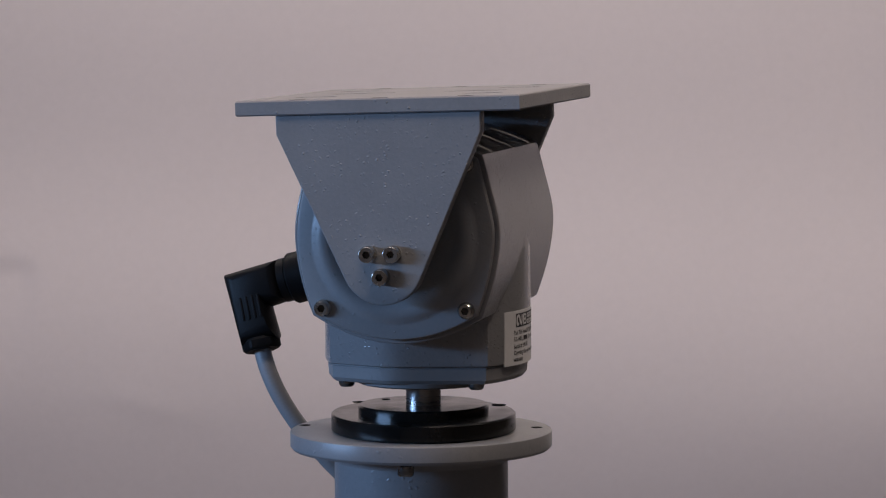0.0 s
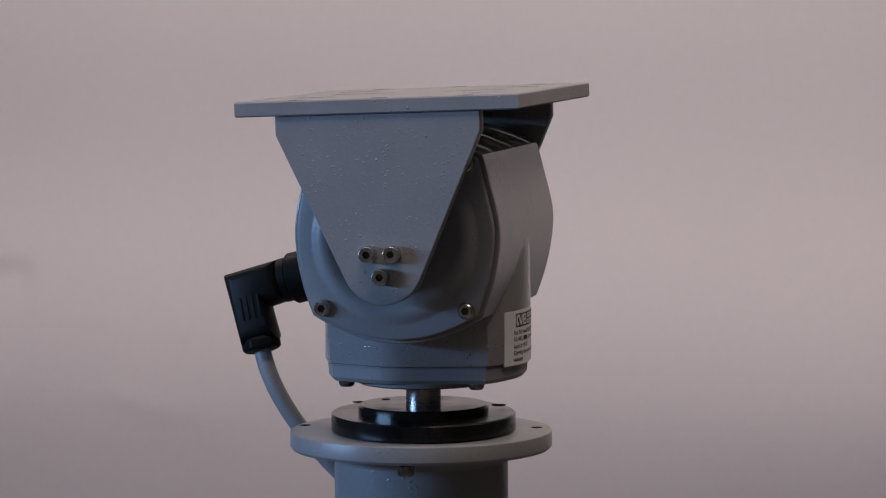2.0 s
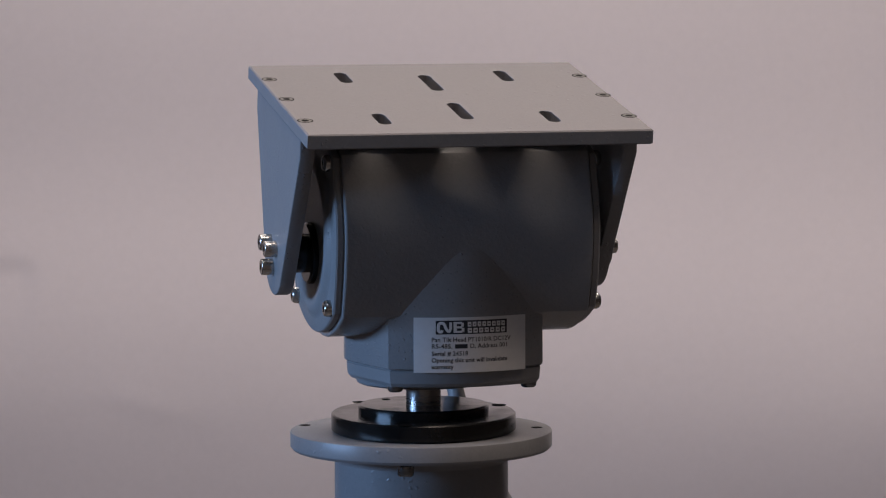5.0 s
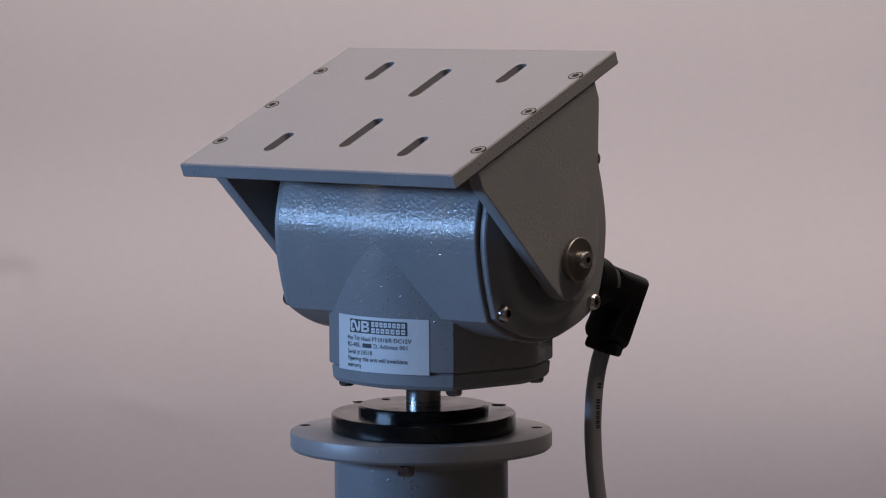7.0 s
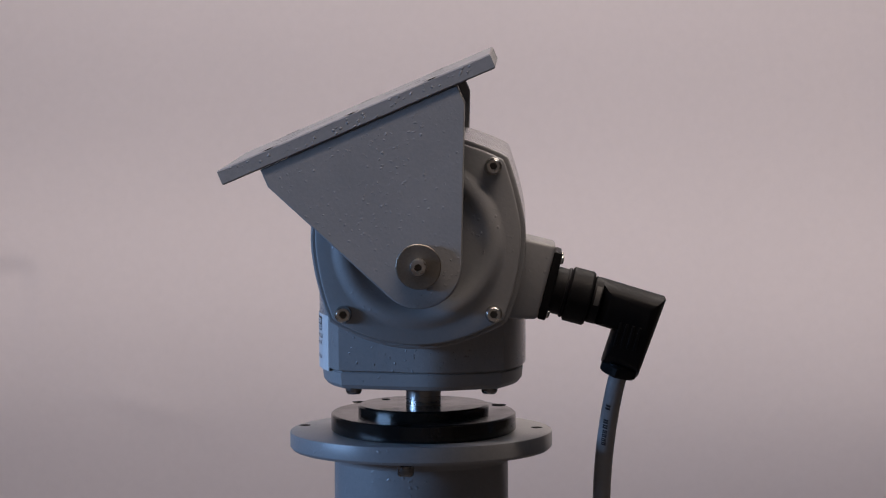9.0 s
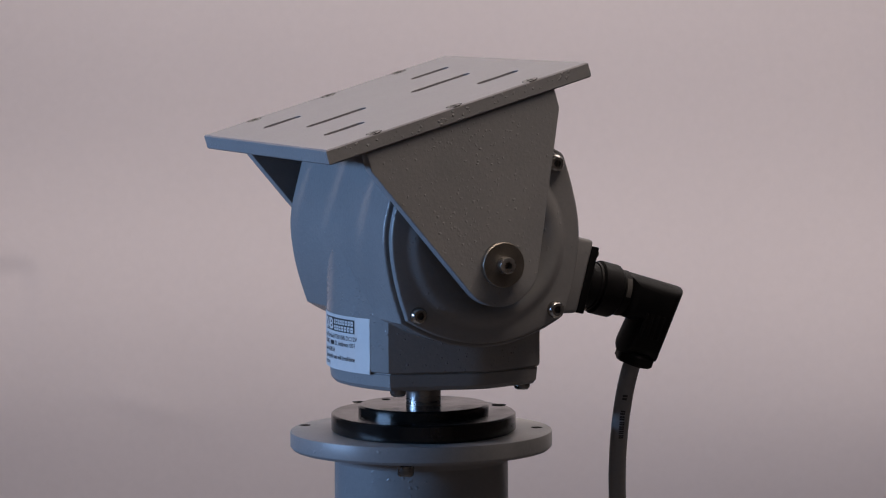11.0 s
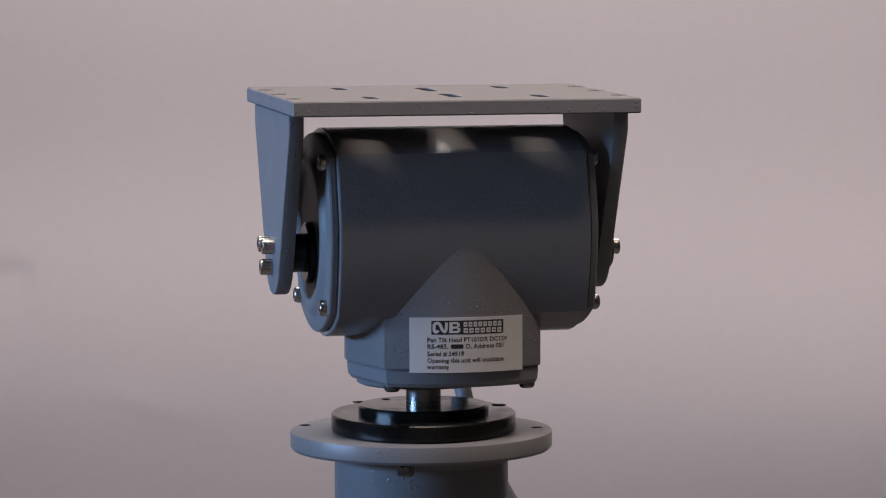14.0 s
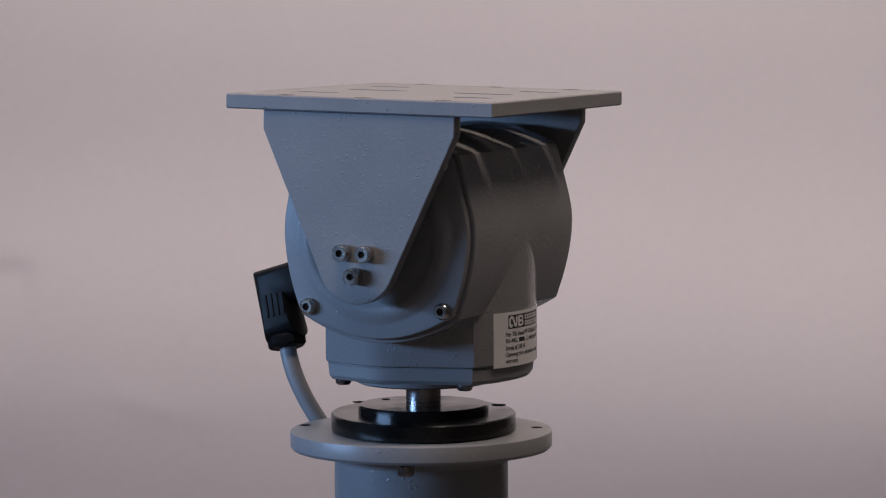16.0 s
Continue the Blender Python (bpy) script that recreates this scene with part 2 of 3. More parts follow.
def paper_backdrop():
    """A hung sheet of pinkish paper with soft waves, a dent and a crease; its lower part is bent back to darken it."""
    bm = bmesh.new()
    nx, nz = 300, 190
    x0, x1, z_top, z_turn, length = -1.5, 1.6, 2.3, 0.80, 1.9
    bend = 0.75

    def bump(x, z):
        x, z = x / 1.297, EYE_AT[2] + (z - EYE_AT[2]) / 1.297
        y = 0.004 * noise.noise((x * 1.7, z * 1.3, 3.1)) + 0.0025 * noise.noise((x * 4.0 + 5, z * 2.2, 8.0))
        # dent with a rounded corner at the west side
        dx, dz = -0.360 - 0.10 * max(0.0, 1.03 - z) - x, 1.032 - z - 0.15 * max(0.0, x + 0.375)
        k = 1 / (1 + math.exp(-max(-40, min(40, dx * 420)))) / (1 + math.exp(-max(-40, min(40, dz * 420)))) * max(0.0, 1 - max(0, dz) / 0.12)
        y += 0.0045 * k
        # crease that sinks towards the east
        d = z - (0.905 - 0.30 * max(0.0, x + 0.290))
        w = math.exp(-((x + 0.258) / 0.045) ** 2)
        y -= 0.0022 * w / (1 + math.exp(-max(-40, min(40, d * 420)))) * math.exp(-max(0, d) / 0.03)
        # soft upright folds near the east side
        y += 0.0014 * math.exp(-((x - 0.405 + 0.12 * (z - 1.15)) / 0.012) ** 2) * math.exp(-((z - 1.17) / 0.09) ** 2)
        return y

    grid = []
    for j in range(nz + 1):
        s = length * j / nz
        row = []
        for i in range(nx + 1):
            x = x0 + (x1 - x0) * i / nx
            z, y = z_top - s, 0.0
            # turns the low part away from the ceiling light, so the foot darkens
            if z < z_turn:
                a = min((z_turn - z) / bend, 1.25)
                z, y = z_turn - bend * math.sin(a), bend * (1 - math.cos(a))
                rest = (z_turn - (z_top - s)) - a * bend
                if rest > 0:
                    z, y = z - rest * math.cos(a), y + rest * math.sin(a)
            # a made-up belly that tips the paper towards the ceiling light
            y -= 0.010 * math.exp(-(((z_top - s) - 0.82) / 0.17) ** 2)
            # a slow wave down the sheet, and a broad swell low at the east side, both shaped to brighten its middle
            h = z_top - s - 0.975
            y += 0.0075 * math.sin(2 * math.pi * h / 0.46) * math.exp(-(h / 0.42) ** 2) * (0.85 - 0.3 * math.tanh(x * 2))
            y -= 0.034 * math.exp(-((x - 0.62) / 0.42) ** 2 - (((z_top - s) - 0.72) / 0.27) ** 2)
            row.append(bm.verts.new((x * 1000, (PAPER_Y + y + bump(x, z)) * 1000, z * 1000)))
        grid.append(row)
    for j in range(nz):
        for i in range(nx):
            bm.faces.new((grid[j][i], grid[j][i + 1], grid[j + 1][i + 1], grid[j + 1][i]))
    ob = finish("backdrop", bm, WALL, None, "", 0.0, 180)
    thick = ob.modifiers.new("thickness", "SOLIDIFY")
    thick.thickness, thick.offset = 0.001, 1.0
    return tagged(ob, "creased sheet of pinkish white backdrop paper", "backdrop", kind="structure")


PAPER_Y = 2.2
paper_backdrop()

# ---------------------------------------------------------------- post and turning base


def disc_holes(parent, z, spots, r, lift, name="hole_plug"):
    """Countersunk holes, as shallow dished cups let into a disc's top; their deep shade is painted in black."""
    for x, y in spots:
        bm = bmesh.new()
        lathe(bm, [(r * 1.12, 0.15), (r, 0.15), (r * 0.9, -0.2), (r * 0.5, -0.25)], (x, y, z), "z", 20, True, True)
        finish(name, bm, SOCKET, parent, "shallow cup painted dark as a countersunk bolt hole", lift)


def mounting_post():
    post = empty("mounting_post", (-0.0013, 0, 0))
    top = Z0 * 1000 - 95.5
    bm = bmesh.new()
    lathe(bm, [(46.1, 12), (46.1, top - 4)], (0, 0, 0), "z", 96)
    finish("pipe", bm, PAINT_POST, post)
    bm = bmesh.new()
    lathe(bm, [(47, top - 9.5), (68.2, top - 9.5), (69.5, top - 8), (69.5, top - 0.7), (69.3, top - 0.2), (68.9, top), (47, top)], (0, 0, 0), "z", 128)
    finish("flange", bm, PAINT_POST, post, "round grey flange with chipped rim")
    bm = bmesh.new()
    lathe(bm, [(46.1, top - 16), (46.8, top - 14), (48.2, top - 11), (50.5, top - 9.5)], (0, 0, 0), "z", 96, False, False)
    finish("weld_bead", bm, PAINT_POST, post)
    bm = bmesh.new()
    lathe(bm, [(90, 0), (90, 11), (88, 12.5), (46, 12.5)], (0, 0, 0), "z", 80)
    finish("foot_plate", bm, PAINT_POST, post)
    disc_holes(post, top, [(-62.3, 17.9), (61.6, 4.3)], 2.8, 0)
    for x, y in [(-8.0, -57.5)]:
        bm = bmesh.new()
        lathe(bm, [(2.4, top - 9), (2.4, top - 11.0), (4.3, top - 11.0), (4.3, top - 15.6), (3.9, top - 16.2), (2.0, top - 16.2)], (x, y, 0), "z", 6 * 4)
        finish("flange_bolt", bm, SHAFT, post, "dull steel bolt end under the flange")
    return tagged(post, "grey painted round steel post with a wide top flange", "post")


mounting_post()


def turning_base():
    base = empty("turning_base", (0, 0, Z0 - 0.0955))
    up = 95.5
    bm = bmesh.new()
    lathe(bm, [(47.9, -95.5), (49, -94.6), (49, -86.9), (48.3, -86.1), (20, -86.1)], (0, 0, 0), "z", 112)
    bmesh.ops.scale(bm, verts=bm.verts, vec=(1, 1.17, 1))
    finish("lower_disc", bm, BLACK, base, "", up)
    bm = bmesh.new()
    lathe(bm, [(34.6, -86.4), (34.6, -82.6), (33.7, -81.7), (9, -81.7)], (0, 0, 0), "z", 96)
    finish("upper_disc", bm, BLACK, base, "", up)
    bm = bmesh.new()
    lathe(bm, [(9.3, -82.6), (9.3, -66.0)], (0, 0, 0), "z", 64)
    finish("shaft", bm, SHAFT, base, "bright turned steel shaft", up)
    disc_holes(base, -86.1, [(40.7, 26.1), (-34.8, 41.0), (-9.5, -53.2)], 3.5, up)
    disc_holes(base, -81.7, [(-20.1, 18.2)], 2.2, up)
    return tagged(base, "black anodised stepped disc with a bright steel shaft", "turntable")


turning_base()

# ---------------------------------------------------------------- pan and tilt head
HX = 12.0            # middle of the housing, from the turning axis
LIFT = PIVOT * 1000
head = empty("pan_tilt_head", (0, 0, Z0 - PIVOT))
tagged(head, "grey enamelled motorised pan and tilt head with a slotted top plate", "pan tilt head")


def column_loop(n=24):
    c = [(HX - 41.5, -42), (HX + 41.5, -42), (HX + 41.5, 43), (HX - 41.5, 43)]
    front, _, back, _ = [bulged(c, [12.0, 0, 11.3, 0], n)[i * n:(i + 1) * n] for i in range(4)]
    flank = []
    for i in range(n):
        y = -42 + 85 * i / n
        out = 12.8 * ((y + 42) / 51 if y < 9 else (43 - y) / 34)
        out = min(out, 12.2) if abs(y - 9) < 4 else out
        flank.append((out, y))
    for _ in range(5):
        flank = flank[:1] + [((a[0] + 2 * b[0] + c[0]) / 4, b[1]) for a, b, c in zip(flank, flank[1:], flank[2:] + [(0, 43)])]
    east = [Vector((HX + 41.5 + o, y)) for o, y in flank]
    west = [Vector((HX - 41.5 - o, y)) for o, y in ([(0, 43)] + flank[:0:-1])]
    return front + east + back + west


def column_front(x):
    u = (x - HX + 41.5) / 83.0
    return -42 - 12.0 * 4 * u * (1 - u)


def housing_loop(n=40):
    c = [(-45.0, -30.0), (45.0, -30.0), (45.3, 53.8), (-45.3, 53.8)]
    loop = bulged(c, [14.0, 0.0, 11.8, 0.0], n)
    # front and back: curved below, nearly straight above a rounded middle
    sag = [9.7 * (1 - ((0.57 - v) / 0.57) ** 2 if v < 0.57 else (1 - v) / 0.43) for v in [i / n for i in range(n + 1)]]
    for _ in range(18):
        sag = [0.0] + [(sag[i - 1] + 2 * sag[i] + sag[i + 1]) / 4 for i in range(1, n)] + [0.0]
    for i in range(1, n):
        loop[n + i].x += 0.45 * sag[i] + 0.55 * 9.4 * 4 * (i / n) * (1 - i / n)
        loop[4 * n - i].x -= sag[i]
    # the two top edges are rounded, the lower ones crisp
    for k in (2 * n, 3 * n):
        loop[k] = (loop[k - 1] + loop[k] * 4 + loop[k + 1]) / 6
    return loop


def housing():
    bm = bmesh.new()
    loop = housing_loop()
    mid = (0, 14)
    x0, x1 = -54.5, 77.8
    rings = []
    for x, by in ((x0, 1.0), (x0 + 0.3, 0.35), (x0 + 1.0, 0), (x1 - 1.0, 0), (x1 - 0.3, 0.35), (x1, 1.0)):
        rings.append([(x, p.x, p.y) for p in inset(loop, by, mid)])
    loft(bm, rings)
    finish("barrel_housing", bm, PAINT, head, "", LIFT, 24)
    bm = bmesh.new()
    col = column_loop()
    rings = []
    for z, by in ((-58.2, 1.4), (-57.6, 0.3), (-56.5, 0.0), (15.5, 0.0)):
        rings.append([(p.x, p.y, z) for p in inset(col, by, (HX, 0.5))])
    loft(bm, rings)
    finish("column_housing", bm, PAINT_COLUMN, head, "", LIFT, 24)
    bm = bmesh.new()
    rings = []
    for z, by in ((-67.6, 5.0), (-67.2, 3.6), (-65.2, 2.0), (-59.2, 1.4), (-58.6, 2.2), (-57.9, 2.4)):
        rings.append([(p.x, p.y, z) for p in inset(col, by, (HX, 0.5))])
    loft(bm, rings)
    lathe(bm, [(36, -67.0), (35.2, -69.4), (33.5, -70.2), (12, -70.2)], (0, 0, 0), "z", 64, True, True)
    base = finish("bottom_cover", bm, PAINT_CAST, head, "grey bottom cover with a thin seam", LIFT, 24)
    for sx in (-1, 1):
        for sy in (-1, 1):
            cap_screw("cover_screw", base, (HX + 36 * sx, 0.5 + 35 * sy, -67.4), "z", -1, 4.2, 3.0, LIFT, SHAFT, dome=True)


housing()


def end_cover(side):
    """A cast end cover: flat rim, raised ring and sunk middle, with four screws."""
    bm = bmesh.new()
    loop = inset(housing_loop(), 2.5, (0, 14))
    n = len(loop)
    mid = Vector((0, 10))
    flat = 54.5 if side < 0 else 77.8

    def ring(h, pts):
        x = -(flat + h) if side < 0 else flat + h
        return [(x, p.x, p.y) for p in pts]

    def blend(r, k):
        out = []
        for p in loop:
            d = p - mid
            out.append(mid + d.normalized() * (r * k + d.length * (1 - k) * r / 46.0))
        return out

    rings = [ring(-0.5, inset(loop, 0.9, mid)), ring(0.5, inset(loop, 0.8, mid)), ring(0.9, loop), ring(3.4, loop), ring(4.3, inset(loop, 0.5, mid)), ring(4.7, inset(loop, 1.5, mid))]
    for r, h in ((44.5, 4.8), (43.2, 5.1), (41.8, 6.0), (40.2, 7.0), (38.4, 7.6), (36.4, 7.6), (34.4, 7.1), (32.6, 6.2), (30.8, 5.5), (28.0, 5.1), (16.0, 5.1)):
        rings.append(ring(h, blend(r, 0.96)))
    loft(bm, rings)
    cover = finish("end_cover", bm, PAINT_CAST, head, "cast grey end cover with a raised ring", LIFT, 24)
    x = -(flat + 4.6) if side < 0 else flat + 4.6
    for y in (-37.8, 38.2):
        for z in (-25.6, 49.2):
            cap_screw("cover_screw", cover, (x, y, z), "x", side, 4.4, 3.6, LIFT, STEEL, dome=True)
    bm = bmesh.new()
    xs = sorted((side * (flat + 4), -76.0 if side < 0 else 91.0))
    r = 10.2 if side < 0 else 8.5
    lathe(bm, [(r, xs[0]), (r, xs[1])], (0, 0.8, 0), "x", 40)
    lathe(bm, [(15.0, side * (flat + 4.6)), (16.2, side * (flat + 5.4)), (16.2, side * (flat + 8.0)), (15.0, side * (flat + 9.0)), (9.0, side * (flat + 9.0))], (0, 0.8, 0), "x", 48)
    finish("tilt_shaft", bm, BLACK, cover, "black tilt shaft with a round collar", LIFT)
    return cover


end_cover(-1)
end_cover(1)


def label():
    bm = bmesh.new()
    x0, x1, z0, z1 = -17.5, 42.4, -59.2, -30.6
    n = 20
    grid = []
    for k in (0.3, -0.3):
        grid.append([[bm.verts.new((x0 + (x1 - x0) * i / n, column_front(x0 + (x1 - x0) * i / n) - k, z)) for i in range(n + 1)] for z in (z0, z1)])
    for g, flip in ((grid[0], False), (grid[1], True)):
        for i in range(n):
            f = (g[0][i], g[0][i + 1], g[1][i + 1], g[1][i])
            bm.faces.new(f[::-1] if flip else f)
    for a in (0, 1):
        for i in range(n):
            bm.faces.new((grid[0][a][i], grid[0][a][i + 1], grid[1][a][i + 1], grid[1][a][i]))
    for i in (0, n):
        bm.faces.new((grid[0][0][i], grid[0][1][i], grid[1][1][i], grid[1][0][i]))
    lab = finish("rating_label", bm, PAPER, head, "white paper rating label with black print", LIFT)

    def on(x, z, k):
        return Vector((x, column_front(x) - 0.3 - k, z))

    def bars(name, rects, k, material):
        bm = bmesh.new()
        for a, b, c, d in rects:
            m = max(2, int((b - a) / 1.5))
            lo = [bm.verts.new(on(a + (b - a) * i / m, c, k)) for i in range(m + 1)]
            hi = [bm.verts.new(on(a + (b - a) * i / m, d, k)) for i in range(m + 1)]
            for i in range(m):
                bm.faces.new((lo[i], lo[i + 1], hi[i + 1], hi[i]))
        return finish(name, bm, material, lab, "", LIFT)

    bars("logo_block", [(-6.8, 31.3, -39.3, -32.2)], 0.08, INK)

    def stroke(name, pts, width, k, material):
        """A bent band through points of the label."""
        bm = bmesh.new()
        ps = [Vector(p) for p in pts]
        left, right = [], []
        for i, p in enumerate(ps):
            d = (ps[min(i + 1, len(ps) - 1)] - ps[max(i - 1, 0)]).normalized()
            nn = Vector((-d.y, d.x)) * width / 2
            left.append(bm.verts.new(on(p.x + nn.x, p.y + nn.y, k)))
            right.append(bm.verts.new(on(p.x - nn.x, p.y - nn.y, k)))
        for i in range(len(ps) - 1):
            bm.faces.new((right[i], right[i + 1], left[i + 1], left[i]))
        return finish(name, bm, material, lab, "", LIFT)

    hook = [(-4.5 + 1.0 * math.cos(a), -36.9 + 1.2 * math.sin(a)) for a in [math.pi * (1.95 - 0.19 * i) for i in range(6)]]
    arch = [(-3.9 + 1.6 * math.cos(a), -34.8 + 1.4 * math.sin(a)) for a in [math.pi * (1.05 - 0.16 * i) for i in range(7)]]
    stroke("logo_mark", hook + arch + [(-1.6, -36.4), (-0.4, -38.0)], 1.5, 0.16, PAPER)
    stroke("logo_mark", [(-0.6, -38.2), (0.3, -37.6), (0.7, -36.4), (0.8, -33.1)], 1.4, 0.16, PAPER)
    bars("logo_mark", [(2.2, 3.9, -38.6, -32.9), (3.9, 6.6, -34.0, -32.9), (3.9, 6.8, -36.3, -35.2), (3.9, 6.8, -38.6, -37.5), (6.2, 7.6, -35.4, -33.4), (6.4, 7.9, -38.1, -36.0)], 0.16, PAPER)
    up = [(9.6 + 2.65 * i, 11.6 + 2.65 * i, -35.5, -33.0) for i in range(8)]
    low = [(9.6 + 3.05 * i, 11.9 + 3.05 * i, -38.7, -36.2) for i in range(7)]
    bars("logo_mark", up + low, 0.16, PAPER)
    bars("logo_cut", [(a + 0.65, b - 0.5, (c + d) / 2 - 0.25, (c + d) / 2 + 0.25) for a, b, c, d in up + low], 0.2, INK)

    def words(text, x, z, size, width):
        cu = bpy.data.curves.new("print", "FONT")
        cu.body, cu.size, cu.resolution_u = text, size, 2
        cu.offset = 0.012 * size
        tmp = new("print", cu)
        bpy.context.view_layer.update()
        me = bpy.data.meshes.new_from_object(tmp.evaluated_get(bpy.context.evaluated_depsgraph_get()))
        bpy.data.objects.remove(tmp)
        wide = max(v.co.x for v in me.vertices)
        bm = bmesh.new()
        bm.from_mesh(me)
        for v in bm.verts:
            v.co = on(x + v.co.x * width / wide, z + v.co.y, 0.1)
        bpy.data.meshes.remove(me)
        return finish("print_line", bm, INK, lab, "", LIFT)

    words("Pan Tilt Head PT1010/R DC12V", -9.0, -43.2, 3.3, 42.5)
    words("RS-485,", -9.0, -46.6, 3.3, 10.6)
    bars("print_bar", [(3.0, 9.5, -46.7, -44.5)], 0.1, INK)
    words("D, Address 001", 10.8, -46.6, 3.3, 20.5)
    words("Serial # 24518", -9.0, -50.4, 3.3, 18.8)
    words("Opening this unit will invalidate", -9.0, -53.8, 3.3, 40.5)
    words("warranty", -9.0, -57.2, 3.3, 11.2)


label()

# ---------------------------------------------------------------- tilting bracket
PX0, PX1, PY0, PY1, PZ0, PZ1 = -81.5, 98.7, -73.0, 75.2, 75.6, 83.4
BY = 0.8             # the tilt axis in the head


def slot_loop(cx, y0, y1, w, n=8):
    r = w / 2
    pts = []
    for i in range(n + 1):
        a = math.pi * i / n
        pts.append((cx + r * math.cos(a), y1 - r + r * math.sin(a)))
    for i in range(n + 1):
        a = math.pi + math.pi * i / n
        pts.append((cx + r * math.cos(a), y0 + r + r * math.sin(a)))
    return pts


def mounting_plate():
    """The top plate with its six slots cut through; its origin lies on the tilt axis."""
    bm = bmesh.new()
    slots = [(-36.8, -54.5, -32.5), (8.2, -47, -12.5), (52.3, -55, -32), (-36.3, 33.5, 56.5), (8.3, 14, 49), (52.3, 33, 57)]
    xs = [PX0, -59.0, -14.3, 30.3, 75.0, PX1]
    ys = [PY0, 1.0, PY1]
    cut = {(i, j): slot_loop(*slots[(i - 1) + 3 * j], 6.9) for i in (1, 2, 3) for j in (0, 1)}
    b = 0.7

    def level(z):
        return {(i, j): bm.verts.new((min(max(x, PX0 + (b if z in (PZ0, PZ1) else 0)), PX1 - (b if z in (PZ0, PZ1) else 0)), min(max(y, PY0 + (b if z in (PZ0, PZ1) else 0)), PY1 - (b if z in (PZ0, PZ1) else 0)), z)) for i, x in enumerate(xs) for j, y in enumerate(ys)}

    lev = [level(z) for z in (PZ0, PZ0 + b, PZ1 - b, PZ1)]
    holes = {}
    for z, lv in ((PZ0, lev[0]), (PZ1, lev[3])):
        for i in range(5):
            for j in range(2):
                quad = [lv[i, j], lv[i + 1, j], lv[i + 1, j + 1], lv[i, j + 1]]
                if (i, j) not in cut:
                    bm.faces.new(quad)
                    continue
                loop = [bm.verts.new((x, y, z)) for x, y in cut[i, j]]
                holes[i, j, z] = loop
                n = len(loop)
                h = n // 2
                # loop starts at the far end's right shoulder, and runs counter-clockwise
                top_mid, bot_mid = h // 2, h + h // 2
                right = [loop[k % n] for k in range(bot_mid, n + top_mid + 1)]
                left = [loop[k] for k in range(top_mid, bot_mid + 1)]
                # the quad is split at the middles of its front and back edges
                m0 = bm.verts.new(((quad[0].co + quad[1].co) / 2))
                m1 = bm.verts.new(((quad[2].co + quad[3].co) / 2))
                holes[i, j, z, "m"] = (m0, m1)
                bm.faces.new([m0, quad[1], quad[2], m1] + right[::-1])
                bm.faces.new([m1, quad[3], quad[0], m0] + left[::-1])
    for i, j in cut:
        a, c = holes[i, j, PZ0], holes[i, j, PZ1]
        n = len(a)
        for k in range(n):
            bm.faces.new((a[k], a[(k + 1) % n], c[(k + 1) % n], c[k]))
    ring = [(i, 0) for i in range(6)] + [(5, 1)] + [(i, 2) for i in range(5, -1, -1)] + [(0, 1)]
    for lo, hi in zip(lev, lev[1:]):
        for k in range(len(ring)):
            p, q = ring[k], ring[(k + 1) % len(ring)]
            bm.faces.new((lo[p], lo[q], hi[q], hi[p]))
    bmesh.ops.remove_doubles(bm, verts=bm.verts, dist=0.001)
    bmesh.ops.translate(bm, verts=bm.verts, vec=(0, -BY, 0))
    plate = finish("mounting_plate", bm, PAINT_TOP, head, "flat grey top plate with six long slots", 0.0, 0)
    plate.data.materials.append(PAINT_ARM)
    # outer edges keep the arms' enamel; the faces stay in its darkened copy
    for f in plate.data.polygons:
        f.material_index = 1 if abs(f.normal.z) < 0.5 and max(abs(f.center.x - 0.0086), abs(f.center.y)) > 0.07 else 0
    return plate


plate = mounting_plate()
plate.location = (0, BY / 1000, PIVOT)


def side_arm(x0, x1):
    """A plate that tapers from the top plate to a round eye on the tilt axis."""
    top, wide, low = PZ0 - 0.2, 53.6, 66.0
    r = 21.6
    d = math.hypot(wide, low)
    turn = math.atan2(low, wide) - math.acos(r / d)
    # tangent point of the taper on the round eye
    tx, tz = r * math.cos(turn), r * math.sin(turn)
    out = [(wide, top), (-wide, top), (-wide, low), (-tx, tz)]
    a0, a1 = math.pi - turn, 2 * math.pi + turn
    n = 22
    for i in range(1, n):
        a = a0 + (a1 - a0) * i / n
        out.append((r * math.cos(a), r * math.sin(a)))
    out += [(tx, tz), (wide, low)]
    loop = [Vector(p) for p in out]
    mid = (0, 35)
    bm = bmesh.new()
    rings = []
    for x, by in ((x0, 0.9), (x0 + 0.25, 0.3), (x0 + 0.9, 0), (x1 - 0.9, 0), (x1 - 0.25, 0.3), (x1, 0.9)):
        rings.append([(x, p.x, p.y) for p in inset(loop, by, mid)])
    loft(bm, rings)
    return finish("side_arm", bm, PAINT_ARM, plate, "grey tapered side arm with a rounded eye", 0.0, 24)


side_arm(-80.6, -72.8)
side_arm(90.2, 97.6)
for x in (-76.7, 94.6):
    for y in (-44.6, 0.2, 43.6):
        bm = bmesh.new()
        lathe(bm, [(4.1, PZ1 - 0.3), (4.1, PZ1 + 0.1), (3.5, PZ1 + 0.08), (3.2, PZ1 + 0.12), (2.1, PZ1 + 0.12), (1.9, PZ1 + 0.08)], (x, y - BY, 0), "z", 24)
        ob = finish("plate_screw", bm, OXIDE, plate, "flush countersunk steel screw")
        ob.data.materials.append(SOCKET)
        mid = Vector((x, y - BY, PZ1)) * 0.001
        # rim gap and drive recess are almost flat; their dark is painted on
        for f in ob.data.polygons:
            r = (Vector((f.center.x, f.center.y, mid.z)) - mid).length
            f.material_index = 1 if r > 0.0034 or r < 0.0018 or len(f.vertices) > 4 else 0
